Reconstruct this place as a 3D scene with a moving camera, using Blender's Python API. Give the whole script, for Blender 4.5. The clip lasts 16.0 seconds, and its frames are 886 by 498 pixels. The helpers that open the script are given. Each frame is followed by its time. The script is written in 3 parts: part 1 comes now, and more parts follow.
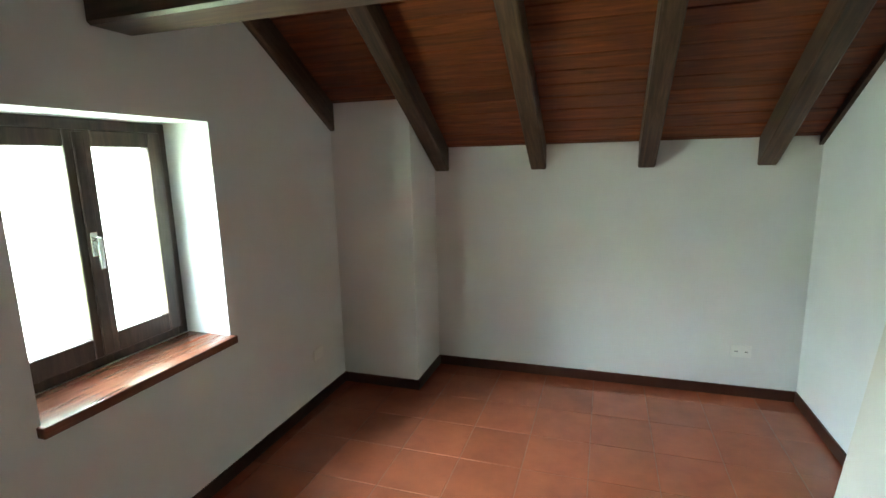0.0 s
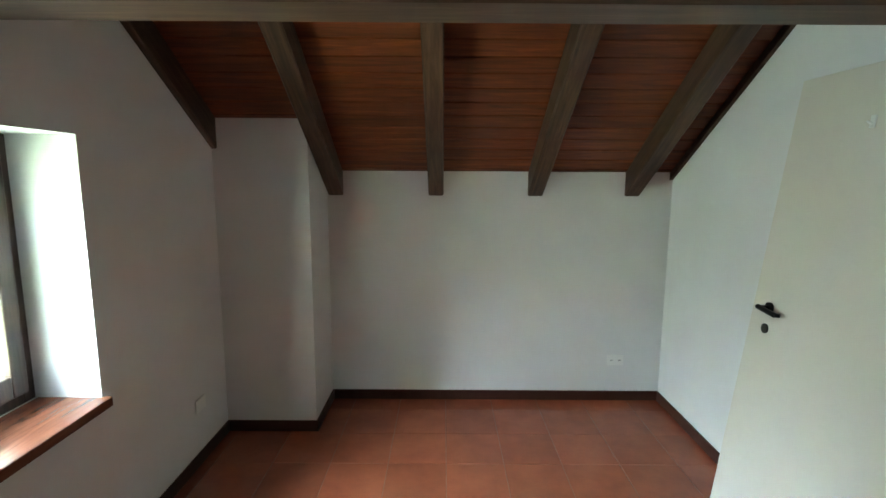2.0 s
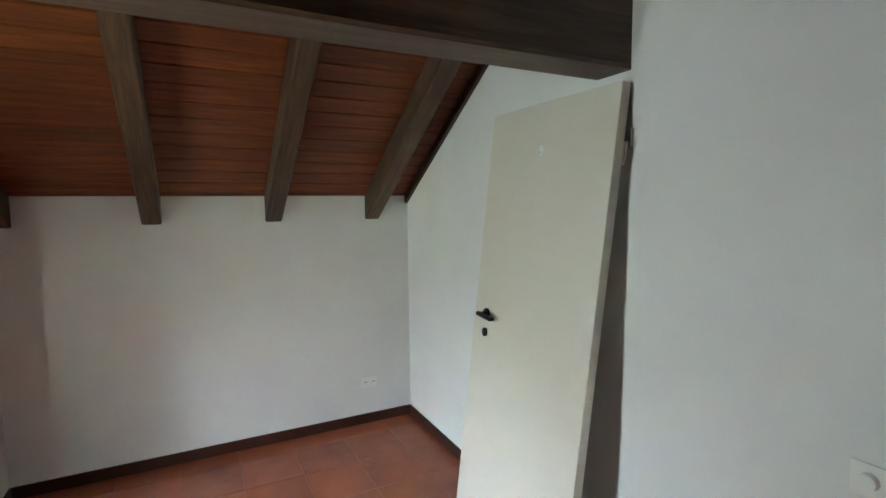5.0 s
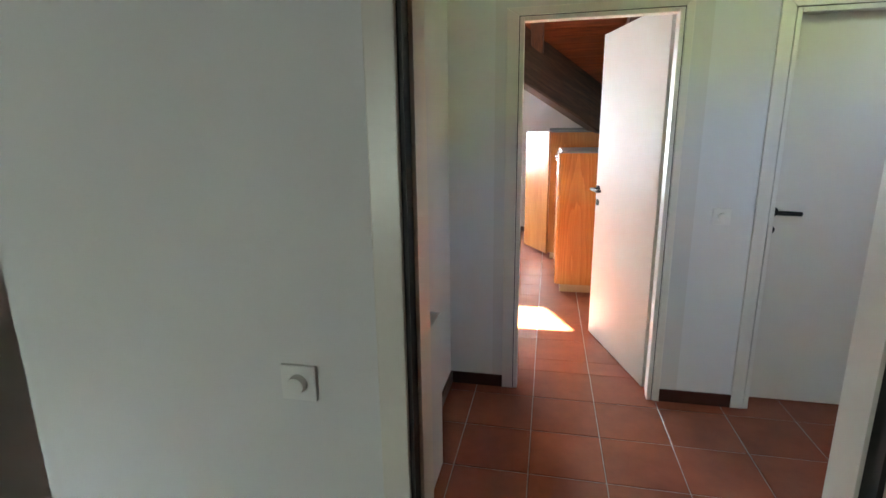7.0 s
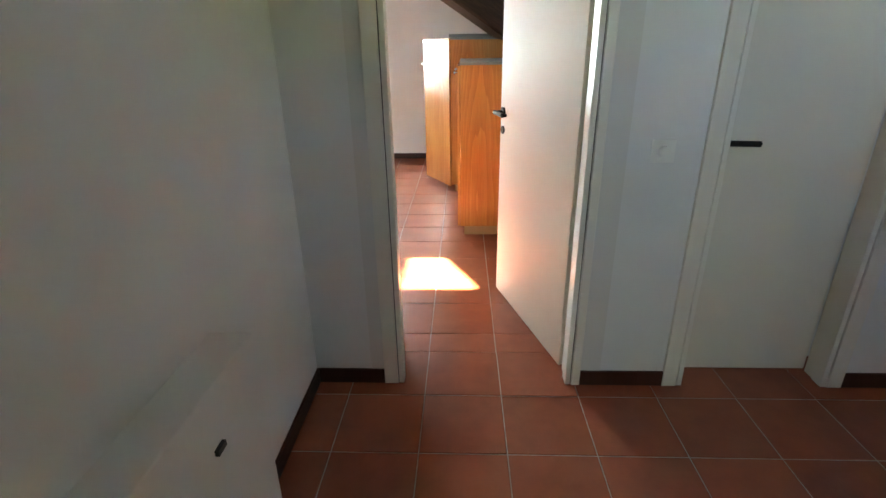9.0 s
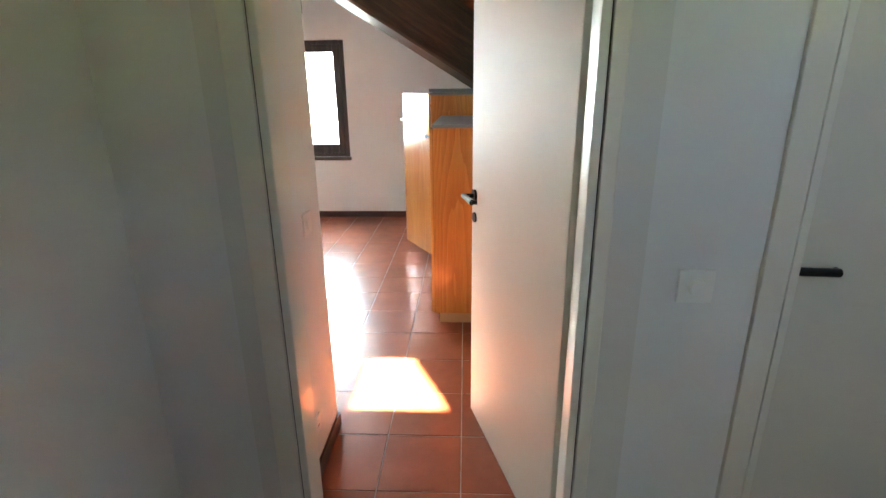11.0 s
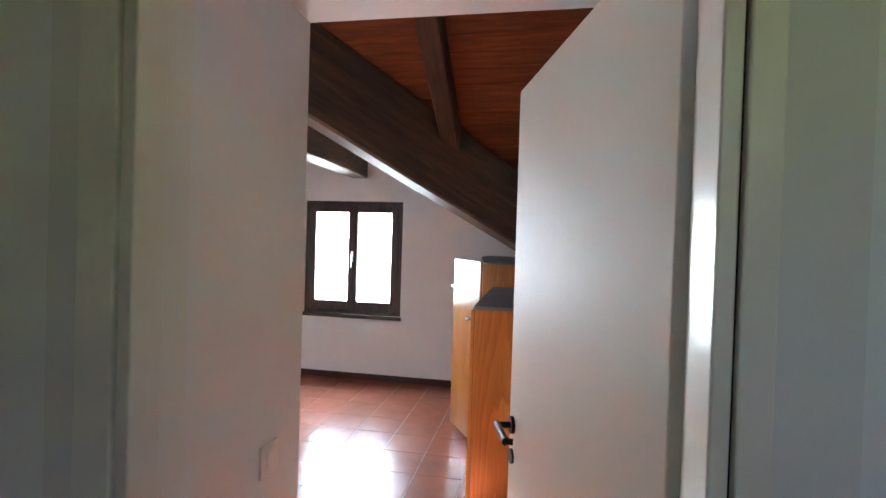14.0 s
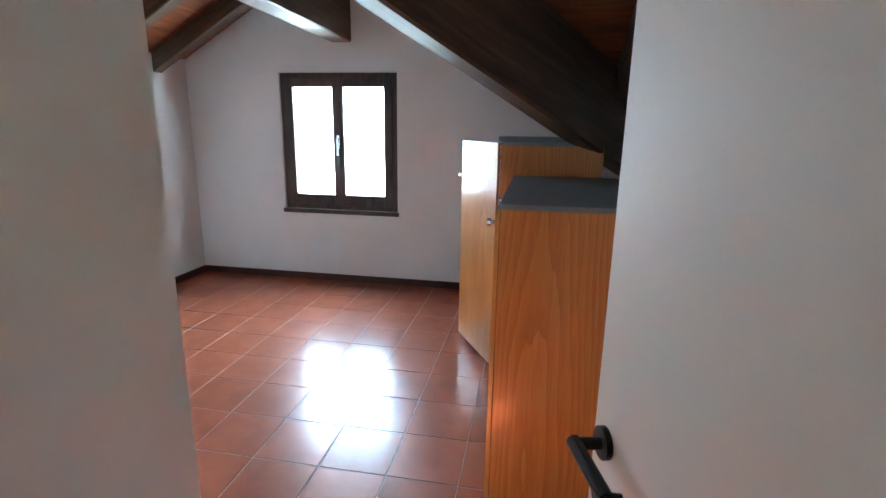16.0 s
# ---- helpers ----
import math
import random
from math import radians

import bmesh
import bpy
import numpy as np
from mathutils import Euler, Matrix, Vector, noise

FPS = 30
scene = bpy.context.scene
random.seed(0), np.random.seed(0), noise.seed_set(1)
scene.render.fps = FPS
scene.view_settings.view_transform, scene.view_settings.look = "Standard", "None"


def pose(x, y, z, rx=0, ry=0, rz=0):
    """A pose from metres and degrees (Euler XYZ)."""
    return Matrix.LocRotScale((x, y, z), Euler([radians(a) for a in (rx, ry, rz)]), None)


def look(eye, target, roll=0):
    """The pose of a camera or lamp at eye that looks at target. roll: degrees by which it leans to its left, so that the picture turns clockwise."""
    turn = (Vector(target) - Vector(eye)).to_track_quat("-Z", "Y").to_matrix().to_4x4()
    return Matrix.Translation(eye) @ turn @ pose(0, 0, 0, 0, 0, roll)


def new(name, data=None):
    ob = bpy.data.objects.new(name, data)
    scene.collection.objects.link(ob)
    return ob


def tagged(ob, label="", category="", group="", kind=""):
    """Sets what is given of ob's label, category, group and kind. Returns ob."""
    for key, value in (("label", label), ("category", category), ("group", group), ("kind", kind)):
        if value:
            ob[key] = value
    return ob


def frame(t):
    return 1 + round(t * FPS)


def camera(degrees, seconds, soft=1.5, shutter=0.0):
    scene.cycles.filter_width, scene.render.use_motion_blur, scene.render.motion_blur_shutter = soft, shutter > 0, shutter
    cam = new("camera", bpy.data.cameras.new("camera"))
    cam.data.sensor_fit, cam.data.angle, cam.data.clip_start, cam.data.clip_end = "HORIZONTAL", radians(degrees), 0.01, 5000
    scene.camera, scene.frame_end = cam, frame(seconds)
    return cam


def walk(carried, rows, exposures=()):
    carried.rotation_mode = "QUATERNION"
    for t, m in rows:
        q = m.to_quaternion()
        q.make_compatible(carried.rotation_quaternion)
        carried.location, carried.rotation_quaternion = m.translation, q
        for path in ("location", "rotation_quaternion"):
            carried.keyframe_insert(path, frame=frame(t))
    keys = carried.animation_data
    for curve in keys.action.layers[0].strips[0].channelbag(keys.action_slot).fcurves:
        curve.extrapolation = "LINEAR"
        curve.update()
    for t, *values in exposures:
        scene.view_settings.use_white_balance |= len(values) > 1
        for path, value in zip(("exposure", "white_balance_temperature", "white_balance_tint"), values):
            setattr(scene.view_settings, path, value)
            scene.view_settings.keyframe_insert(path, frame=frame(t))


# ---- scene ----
cam = camera(84.0, 16.0)
PATH = [
    (0, (0.02, 0.19, 1.59), (-0.599, 2.058, 1.235), -1.4),
    (0.5, (-0.091, 0.306, 1.597), (-0.658, 2.192, 1.248), -2.3),
    (1, (-0.186, 0.295, 1.625), (-0.572, 2.225, 1.268), -0.3),
    (1.5, (-0.286, 0.233, 1.609), (-0.438, 2.203, 1.299), -0.1),
    (2, (-0.372, 0.21, 1.641), (-0.374, 2.189, 1.351), 0.3),
    (2.5, (-0.358, 0.191, 1.641), (-0.331, 2.19, 1.579), -0.7),
    (3, (-0.402, 0.203, 1.666), (-0.284, 2.199, 1.688), -0.1),
    (5.5, (-0.11, 0.345, 1.60), (1.125, 1.88, 1.295), -0.4),
    (6, (0.013, 0.41, 1.573), (1.611, 1.554, 1.201), -0.4),
    (6.5, (0.152, 0.362, 1.535), (1.989, 1.042, 1.128), -1.5),
    (7, (0.315, 0.298, 1.472), (2.22, 0.71, 1.018), -0.8),
    (7.5, (0.516, 0.18, 1.442), (2.425, 0.511, 0.946), -0.7),
    (8, (0.738, 0.18, 1.415), (2.618, 0.452, 0.785), -0.8),
    (10.5, (1.716, 0.14, 1.46), (3.559, 0.058, 0.687), -1.5),
    (11, (1.872, 0.0, 1.505), (3.774, 0.088, 0.894), -0.6),
    (11.5, (2.012, -0.015, 1.55), (3.925, 0.16, 0.995), -0.2),
    (12, (2.106, 0.023, 1.588), (4.069, 0.197, 1.249), -0.3),
    (12.5, (2.164, -0.003, 1.647), (4.159, 0.131, 1.585), -0.9),
    (13, (2.211, -0.065, 1.666), (4.178, 0.106, 1.981), -0.2),
    (13.5, (2.267, -0.121, 1.659), (4.205, 0.181, 2.047), 1.1),
    (14, (2.425, -0.088, 1.629), (4.391, 0.275, 1.602), 1.8),
    (14.5, (2.625, -0.014, 1.592), (4.568, 0.375, 1.321), 3.1),
    (15, (2.781, 0.031, 1.572), (4.695, 0.41, 1.134), 1.2),
    (15.5, (3.021, 0.053, 1.543), (4.934, 0.4, 1.073), 0.9),
    (16, (3.207, 0.091, 1.556), (5.12, 0.436, 1.087), 0.9),
]
walk(cam, [(t, look(eye, target, roll)) for t, eye, target, roll in PATH], [
    (0, 7.25, 6900, 5), (2.5, 7.0, 6900, 9), (5.5, 7.1, 7000, 17), (6.5, 6.75, 7100, 15), (7, 6.45, 7400, 14), (7.5, 6.3, 7700, 14), (8, 6.15, 7800, 8),
    (10.5, 6.1, 7800, 7), (12, 5.45, 7600, 17), (13, 5.45, 7300, 20), (14.5, 5.25, 6900, 12), (16, 5.1, 6300, 8)])

# ---- light ----
SUN_ELEV, SUN_AZ = radians(52), Vector((-0.02, 1.0, 0)).normalized()
world = bpy.data.worlds.new("sky_world")
scene.world = world
world.use_nodes = True
wn = world.node_tree
sky = wn.nodes.new("ShaderNodeTexSky")
sky.sky_type, sky.sun_disc = "NISHITA", False
sky.sun_elevation = SUN_ELEV
sky.sun_rotation = math.atan2(SUN_AZ.x, SUN_AZ.y)
wn.links.new(sky.outputs[0], wn.nodes["Background"].inputs[0])
wn.nodes["Background"].inputs[1].default_value = 0.085

sun_data = bpy.data.lights.new("sun", "SUN")
sun_data.energy, sun_data.angle, sun_data.color = 4.8, radians(0.9), (1.0, 0.93, 0.82)
sun = new("sun", sun_data)
sun_from = SUN_AZ * math.cos(SUN_ELEV) + Vector((0, 0, math.sin(SUN_ELEV)))
sun.matrix_world = look((0, 0, 10), Vector((0, 0, 10)) - sun_from)


lamp_data = bpy.data.lights.new("sky_lamp", "AREA")
lamp_data.shape, lamp_data.size, lamp_data.size_y = "RECTANGLE", 1.25, 1.40
lamp_data.energy, lamp_data.color = 8.5, (0.62, 0.83, 1.0)
sky_lamp = new("sky_lamp", lamp_data)
sky_lamp.matrix_world = look((8.30, 2.0, 1.42), (5.0, 2.0, 1.25))

lamp_data_1 = bpy.data.lights.new("sky_lamp_west", "AREA")
lamp_data_1.shape, lamp_data_1.size, lamp_data_1.size_y = "RECTANGLE", 0.85, 1.0
lamp_data_1.energy, lamp_data_1.color = 0.32, (0.74, 0.93, 0.95)
sky_lamp_1 = new("sky_lamp_west", lamp_data_1)
sky_lamp_1.matrix_world = look((-2.14, 1.66, 1.27), (1.0, 1.66, 0.95))

lamp_data_2 = bpy.data.lights.new("sky_lamp_west_high", "AREA")
lamp_data_2.shape, lamp_data_2.size, lamp_data_2.size_y = "RECTANGLE", 4.0, 2.4
lamp_data_2.energy, lamp_data_2.color = 19.0, (0.62, 0.84, 1.0)
sky_lamp_2 = new("sky_lamp_west_high", lamp_data_2)
sky_lamp_2.matrix_world = look((-5.1, 0.25, 3.62), (-2.05, 1.66, 1.40))


# ---- materials ----
def mat(name, rough=0.6, metal=0.0, base=(0.5, 0.5, 0.5), spec=0.5):
    m = bpy.data.materials.new(name)
    m.use_nodes = True
    b = m.node_tree.nodes["Principled BSDF"]
    b.inputs["Base Color"].default_value = (*base, 1)
    b.inputs["Roughness"].default_value = rough
    b.inputs["Metallic"].default_value = metal
    b.inputs["Specular IOR Level"].default_value = spec
    return m, m.node_tree, b


def node(nt, kind, **kw):
    n = nt.nodes.new(kind)
    for k, v in kw.items():
        n.inputs[k].default_value = v
    return n


def ramp(nt, fac, stops):
    r = nt.nodes.new("ShaderNodeValToRGB")
    els = r.color_ramp.elements
    while len(els) < len(stops):
        els.new(0.5)
    for e, (p, c) in zip(els, stops):
        e.position, e.color = p, (*c, 1)
    nt.links.new(fac, r.inputs[0])
    return r


def coords(nt, scale=(1, 1, 1), obj=False, rot=(0, 0, 0)):
    tc = nt.nodes.new("ShaderNodeTexCoord")
    mp = nt.nodes.new("ShaderNodeMapping")
    mp.inputs["Scale"].default_value = scale
    mp.inputs["Rotation"].default_value = rot
    if obj:
        nt.links.new(tc.outputs["Object"], mp.inputs[0])
    else:
        geo = nt.nodes.new("ShaderNodeNewGeometry")
        nt.links.new(geo.outputs["Position"], mp.inputs[0])
    return mp.outputs[0]


def bump(nt, b, height, strength, distance):
    bp = nt.nodes.new("ShaderNodeBump")
    bp.inputs["Strength"].default_value = strength
    bp.inputs["Distance"].default_value = distance
    nt.links.new(height, bp.inputs["Height"])
    nt.links.new(bp.outputs[0], b.inputs["Normal"])


def noise_tex(nt, vec, scale, detail=4, rough=0.55):
    n = node(nt, "ShaderNodeTexNoise", Scale=scale, Detail=detail, Roughness=rough)
    nt.links.new(vec, n.inputs["Vector"])
    return n


def plaster(name, a, c, scale=1.3):
    m, nt, b = mat(name, 0.85, spec=0.25)
    p = coords(nt)
    n1 = noise_tex(nt, p, scale, 3)
    r = ramp(nt, n1.outputs[0], [(0.3, a), (0.7, c)])
    nt.links.new(r.outputs[0], b.inputs["Base Color"])
    n2 = noise_tex(nt, p, 90, 4, 0.6)
    bump(nt, b, n2.outputs[0], 0.12, 0.003)
    return m


def wood(name, dark, mid, light, grain=(1.2, 14, 14), rough=0.45, obj=True, vary=0.25, bmp=0.2, island=False):
    m, nt, b = mat(name, rough, spec=0.4)
    v = coords(nt, grain, obj)
    if island:
        rnd = nt.nodes.new("ShaderNodeNewGeometry").outputs["Random Per Island"]
    else:
        rnd = nt.nodes.new("ShaderNodeObjectInfo").outputs["Random"]
    off = node(nt, "ShaderNodeVectorMath")
    off.operation = "ADD"
    sc = node(nt, "ShaderNodeMath")
    sc.operation = "MULTIPLY"
    sc.inputs[1].default_value = 37.0
    nt.links.new(rnd, sc.inputs[0])
    nt.links.new(v, off.inputs[0])
    nt.links.new(sc.outputs[0], off.inputs[1])
    n1 = noise_tex(nt, off.outputs[0], 2.2, 6, 0.6)
    n1.inputs["Distortion"].default_value = 0.6
    n2 = noise_tex(nt, off.outputs[0], 9, 4, 0.6)
    mix = node(nt, "ShaderNodeMath")
    mix.operation = "MULTIPLY_ADD"
    mix.inputs[1].default_value = 0.35
    nt.links.new(n2.outputs[0], mix.inputs[0])
    nt.links.new(n1.outputs[0], mix.inputs[2])
    r = ramp(nt, mix.outputs[0], [(0.45, dark), (0.68, mid), (0.9, light)])
    hsv = node(nt, "ShaderNodeHueSaturation")
    vr = node(nt, "ShaderNodeMapRange")
    vr.inputs["To Min"].default_value, vr.inputs["To Max"].default_value = 1 - vary, 1 + vary
    nt.links.new(rnd, vr.inputs[0])
    nt.links.new(vr.outputs[0], hsv.inputs["Value"])
    nt.links.new(r.outputs[0], hsv.inputs["Color"])
    nt.links.new(hsv.outputs[0], b.inputs["Base Color"])
    bump(nt, b, mix.outputs[0], bmp, 0.003)
    return m


def painted(name, base, rough=0.4, wob=0.03):
    m, nt, b = mat(name, rough, base=base, spec=0.35)
    p = coords(nt)
    n1 = noise_tex(nt, p, 2.5, 3)
    r = ramp(nt, n1.outputs[0], [(0.3, tuple(max(v - wob, 0) for v in base)), (0.7, base)])
    nt.links.new(r.outputs[0], b.inputs["Base Color"])
    n2 = noise_tex(nt, p, 60, 3)
    bump(nt, b, n2.outputs[0], 0.08, 0.002)
    return m


M_WALL = plaster("white_plaster", (0.70, 0.70, 0.69), (0.77, 0.77, 0.76))
M_DOOR = painted("cream_lacquer", (0.70, 0.66, 0.58), 0.62)
M_CASING = painted("cream_casing", (0.76, 0.73, 0.66), 0.28)
M_BEAM = wood("dark_brown_beam", (0.034, 0.018, 0.011), (0.070, 0.038, 0.022), (0.125, 0.072, 0.041), (1.0, 12, 12), 0.42, vary=0.12)
M_BOARD = wood("reddish_roof_board", (0.085, 0.021, 0.008), (0.17, 0.042, 0.013), (0.27, 0.072, 0.020), (1.1, 16, 16), 0.4, vary=0.22, island=True)
M_BOARD_ALONG = wood("reddish_roof_board_along", (0.085, 0.021, 0.008), (0.18, 0.042, 0.012), (0.27, 0.072, 0.020), (16, 1.1, 16), 0.4, vary=0.22, island=True)
# near-black colour carries the shade inside the board gaps and frame joints
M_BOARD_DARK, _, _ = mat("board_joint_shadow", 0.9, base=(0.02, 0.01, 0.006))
M_WINFRAME = wood("brown_window_wood", (0.030, 0.017, 0.012), (0.055, 0.032, 0.024), (0.09, 0.055, 0.04), (14, 14, 1.2), 0.35, vary=0.08)
def oak_material():
    m, nt, b = mat("orange_oak_veneer", 0.26, spec=0.5)
    b.inputs["Coat Weight"].default_value, b.inputs["Coat Roughness"].default_value = 0.3, 0.10
    tc = nt.nodes.new("ShaderNodeTexCoord")
    mp = nt.nodes.new("ShaderNodeMapping")
    mp.inputs["Scale"].default_value = (3.4, 3.4, 0.36)
    mp.inputs["Rotation"].default_value = (0.06, 0.09, 0)
    mp.inputs["Location"].default_value = (-0.75, 0.42, -0.15)
    nt.links.new(tc.outputs["Object"], mp.inputs[0])
    info = nt.nodes.new("ShaderNodeObjectInfo")
    off = node(nt, "ShaderNodeVectorMath")
    off.operation = "ADD"
    nt.links.new(mp.outputs[0], off.inputs[0])
    warp = noise_tex(nt, mp.outputs[0], 1.6, 2, 0.5)
    sc = node(nt, "ShaderNodeVectorMath")
    sc.operation = "SCALE"
    sc.inputs["Scale"].default_value = 0.22
    nt.links.new(warp.outputs["Color"], sc.inputs[0])
    nt.links.new(sc.outputs[0], off.inputs[1])
    w = node(nt, "ShaderNodeTexWave", Scale=6.5, Distortion=1.8, Detail=3.0)
    w.inputs["Detail Scale"].default_value = 1.6
    w.wave_type, w.rings_direction, w.wave_profile = "RINGS", "SPHERICAL", "SAW"
    nt.links.new(off.outputs[0], w.inputs["Vector"])
    fine = coords(nt, (90, 90, 3.0), True)
    n = noise_tex(nt, fine, 1.5, 5, 0.65)
    broad = noise_tex(nt, coords(nt, (3, 3, 0.6), True), 1.5, 2)
    mx = node(nt, "ShaderNodeMath")
    mx.operation = "MULTIPLY_ADD"
    mx.inputs[1].default_value = 0.19
    nt.links.new(w.outputs["Fac"], mx.inputs[0])
    half = node(nt, "ShaderNodeMath")
    half.operation = "MULTIPLY_ADD"
    half.inputs[1].default_value = 0.48
    nt.links.new(n.outputs[0], half.inputs[0])
    q = node(nt, "ShaderNodeMath")
    q.operation = "MULTIPLY"
    q.inputs[1].default_value = 0.35
    nt.links.new(broad.outputs[0], q.inputs[0])
    nt.links.new(q.outputs[0], half.inputs[2])
    nt.links.new(half.outputs[0], mx.inputs[2])
    r = ramp(nt, mx.outputs[0], [(0.30, (0.34, 0.115, 0.026)), (0.50, (0.47, 0.172, 0.040)), (0.75, (0.59, 0.250, 0.066))])
    nt.links.new(r.outputs[0], b.inputs["Base Color"])
    bump(nt, b, n.outputs[0], 0.06, 0.001)
    return m


M_OAK = oak_material()
M_PLINTH = painted("pale_plinth_wood", (0.42, 0.24, 0.12), 0.45)
M_BLACK, _, _ = mat("black_metal", 0.35, 0.6, (0.012, 0.012, 0.012))
M_RUBBER, _, _ = mat("black_gasket", 0.6, 0.0, (0.012, 0.013, 0.012))
M_CHROME, _, _ = mat("bright_metal", 0.2, 1.0, (0.75, 0.75, 0.74))
M_PLASTIC, _, _ = mat("white_plastic", 0.35, 0.0, (0.78, 0.78, 0.75))
M_GREYTOP = painted("grey_board", (0.16, 0.17, 0.17), 0.5)
M_BASE = painted("dark_baseboard", (0.060, 0.022, 0.016), 0.3, 0.01)
M_CEIL = plaster("ceiling_plaster", (0.68, 0.68, 0.67), (0.74, 0.74, 0.73))
M_OUT = plaster("outer_render", (0.55, 0.5, 0.42), (0.62, 0.57, 0.48))
M_GRASS = plaster("meadow", (0.055, 0.095, 0.035), (0.09, 0.15, 0.055), 0.05)


def tile_material():
    m, nt, b = mat("terracotta_tile", 0.22, spec=0.5)
    b.inputs["Coat Weight"].default_value, b.inputs["Coat Roughness"].default_value = 0.22, 0.42
    p = coords(nt)
    info = nt.nodes.new("ShaderNodeObjectInfo")
    n1 = noise_tex(nt, p, 5, 5, 0.6)
    n2 = noise_tex(nt, p, 1.1, 2)
    r = ramp(nt, n1.outputs[0], [(0.3, (0.240, 0.058, 0.027)), (0.75, (0.340, 0.092, 0.042))])
    hsv = node(nt, "ShaderNodeHueSaturation")
    vr = node(nt, "ShaderNodeMapRange")
    vr.inputs["To Min"].default_value, vr.inputs["To Max"].default_value = 0.90, 1.10
    nt.links.new(info.outputs["Random"], vr.inputs[0])
    nt.links.new(vr.outputs[0], hsv.inputs["Value"])
    nt.links.new(r.outputs[0], hsv.inputs["Color"])
    nt.links.new(hsv.outputs[0], b.inputs["Base Color"])
    rr = node(nt, "ShaderNodeMapRange")
    rr.inputs["To Min"].default_value, rr.inputs["To Max"].default_value = 0.17, 0.26
    nt.links.new(n2.outputs[0], rr.inputs[0])
    nt.links.new(rr.outputs[0], b.inputs["Roughness"])
    n3 = noise_tex(nt, p, 40, 3)
    bump(nt, b, n3.outputs[0], 0.03, 0.0005)
    return m


M_TILE = tile_material()
M_GROUT = plaster("pale_grout", (0.34, 0.26, 0.23), (0.46, 0.37, 0.33), 12)

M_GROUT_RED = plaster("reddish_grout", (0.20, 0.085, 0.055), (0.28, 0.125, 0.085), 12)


def glass_material():
    m = bpy.data.materials.new("window_glass")
    m.use_nodes = True
    b = m.node_tree.nodes["Principled BSDF"]
    b.inputs["Base Color"].default_value = (1, 1, 1, 1)
    b.inputs["Roughness"].default_value = 0.0
    b.inputs["Transmission Weight"].default_value = 1.0
    b.inputs["IOR"].default_value = 1.45
    return m


M_GLASS = glass_material()


# ---- mesh helpers ----
def box(bm, x0, x1, y0, y1, z0, z1, bevel=0.0):
    vs = [bm.verts.new((x, y, z)) for x in (x0, x1) for y in (y0, y1) for z in (z0, z1)]
    f = []
    for idx in ((0, 1, 3, 2), (4, 6, 7, 5), (0, 4, 5, 1), (2, 3, 7, 6), (0, 2, 6, 4), (1, 5, 7, 3)):
        f.append(bm.faces.new([vs[i] for i in idx]))
    if bevel:
        es = {e for q in f for e in q.edges}
        bmesh.ops.bevel(bm, geom=list(es), offset=bevel, segments=2, affect="EDGES", profile=0.5)
    return vs


def prism(bm, pts, axis, a, c):
    """A closed outline pts in the plane across axis, pushed from a to c."""
    def place(p, v):
        return {"x": (v, p[0], p[1]), "y": (p[0], v, p[1]), "z": (p[0], p[1], v)}[axis]
    lo, hi = [bm.verts.new(place(p, a)) for p in pts], [bm.verts.new(place(p, c)) for p in pts]
    bm.faces.new(lo), bm.faces.new(hi[::-1])
    for i in range(len(pts)):
        j = (i + 1) % len(pts)
        bm.faces.new((lo[j], lo[i], hi[i], hi[j]))


def finish(ob):
    bm = bmesh.new()
    bm.from_mesh(ob.data)
    bmesh.ops.recalc_face_normals(bm, faces=bm.faces)
    bm.to_mesh(ob.data)
    bm.free()


def part(name, bm, material, parent=None, label="", kind="", category="", group="", smooth=False):
    me = bpy.data.meshes.new(name)
    bmesh.ops.recalc_face_normals(bm, faces=bm.faces)
    bm.to_mesh(me)
    bm.free()
    me.materials.append(material)
    if smooth:
        for q in me.polygons:
            q.use_smooth = True
    ob = new(name, me)
    if parent:
        ob.parent = parent
    return tagged(ob, label, category, group, kind)


def boxes(name, items, material, parent=None, bevel=0.0, **kw):
    bm = bmesh.new()
    for it in items:
        box(bm, *it, bevel)
    return part(name, bm, material, parent, **kw)


def cyl(bm, p0, p1, r, seg=16, r2=None):
    p0, p1 = Vector(p0), Vector(p1)
    d = (p1 - p0)
    m = Matrix.Translation((p0 + p1) / 2) @ d.to_track_quat("Z", "Y").to_matrix().to_4x4()
    bmesh.ops.create_cone(bm, cap_ends=True, segments=seg, radius1=r, radius2=r if r2 is None else r2, depth=d.length, matrix=m)


def anchor(name, place, label, category, group=""):
    ob = new(name)
    ob.location = place
    return tagged(ob, label, category, group)


# ---- plan ----
WX, NY, SY, EX = -1.765, 3.69, -1.30, 1.23     # first room
EX2 = 1.34                                    # hall side of its east wall
D1A, D1B, D1H = -0.300, 0.570, 2.05            # first doorway
HX, HN, HS = 3.012, 0.842, -3.60                # hall
D2A, D2B = -0.307, 0.471
D3A, D3B = -1.423, -0.770
PX, PN, PZ = 3.81, 0.594, 2.275              # passage into the second room
FX, N2, S2 = 7.893, 3.60, -1.10                # second room
SL = 0.635
HB = HX + 0.11                                # back of the hall's east partition
RIDGE1 = 1.0


def roof1(y):
    return 1.678 + SL * (NY - y) if y > RIDGE1 else 1.678 + SL * (NY - RIDGE1) - SL * (RIDGE1 - y)


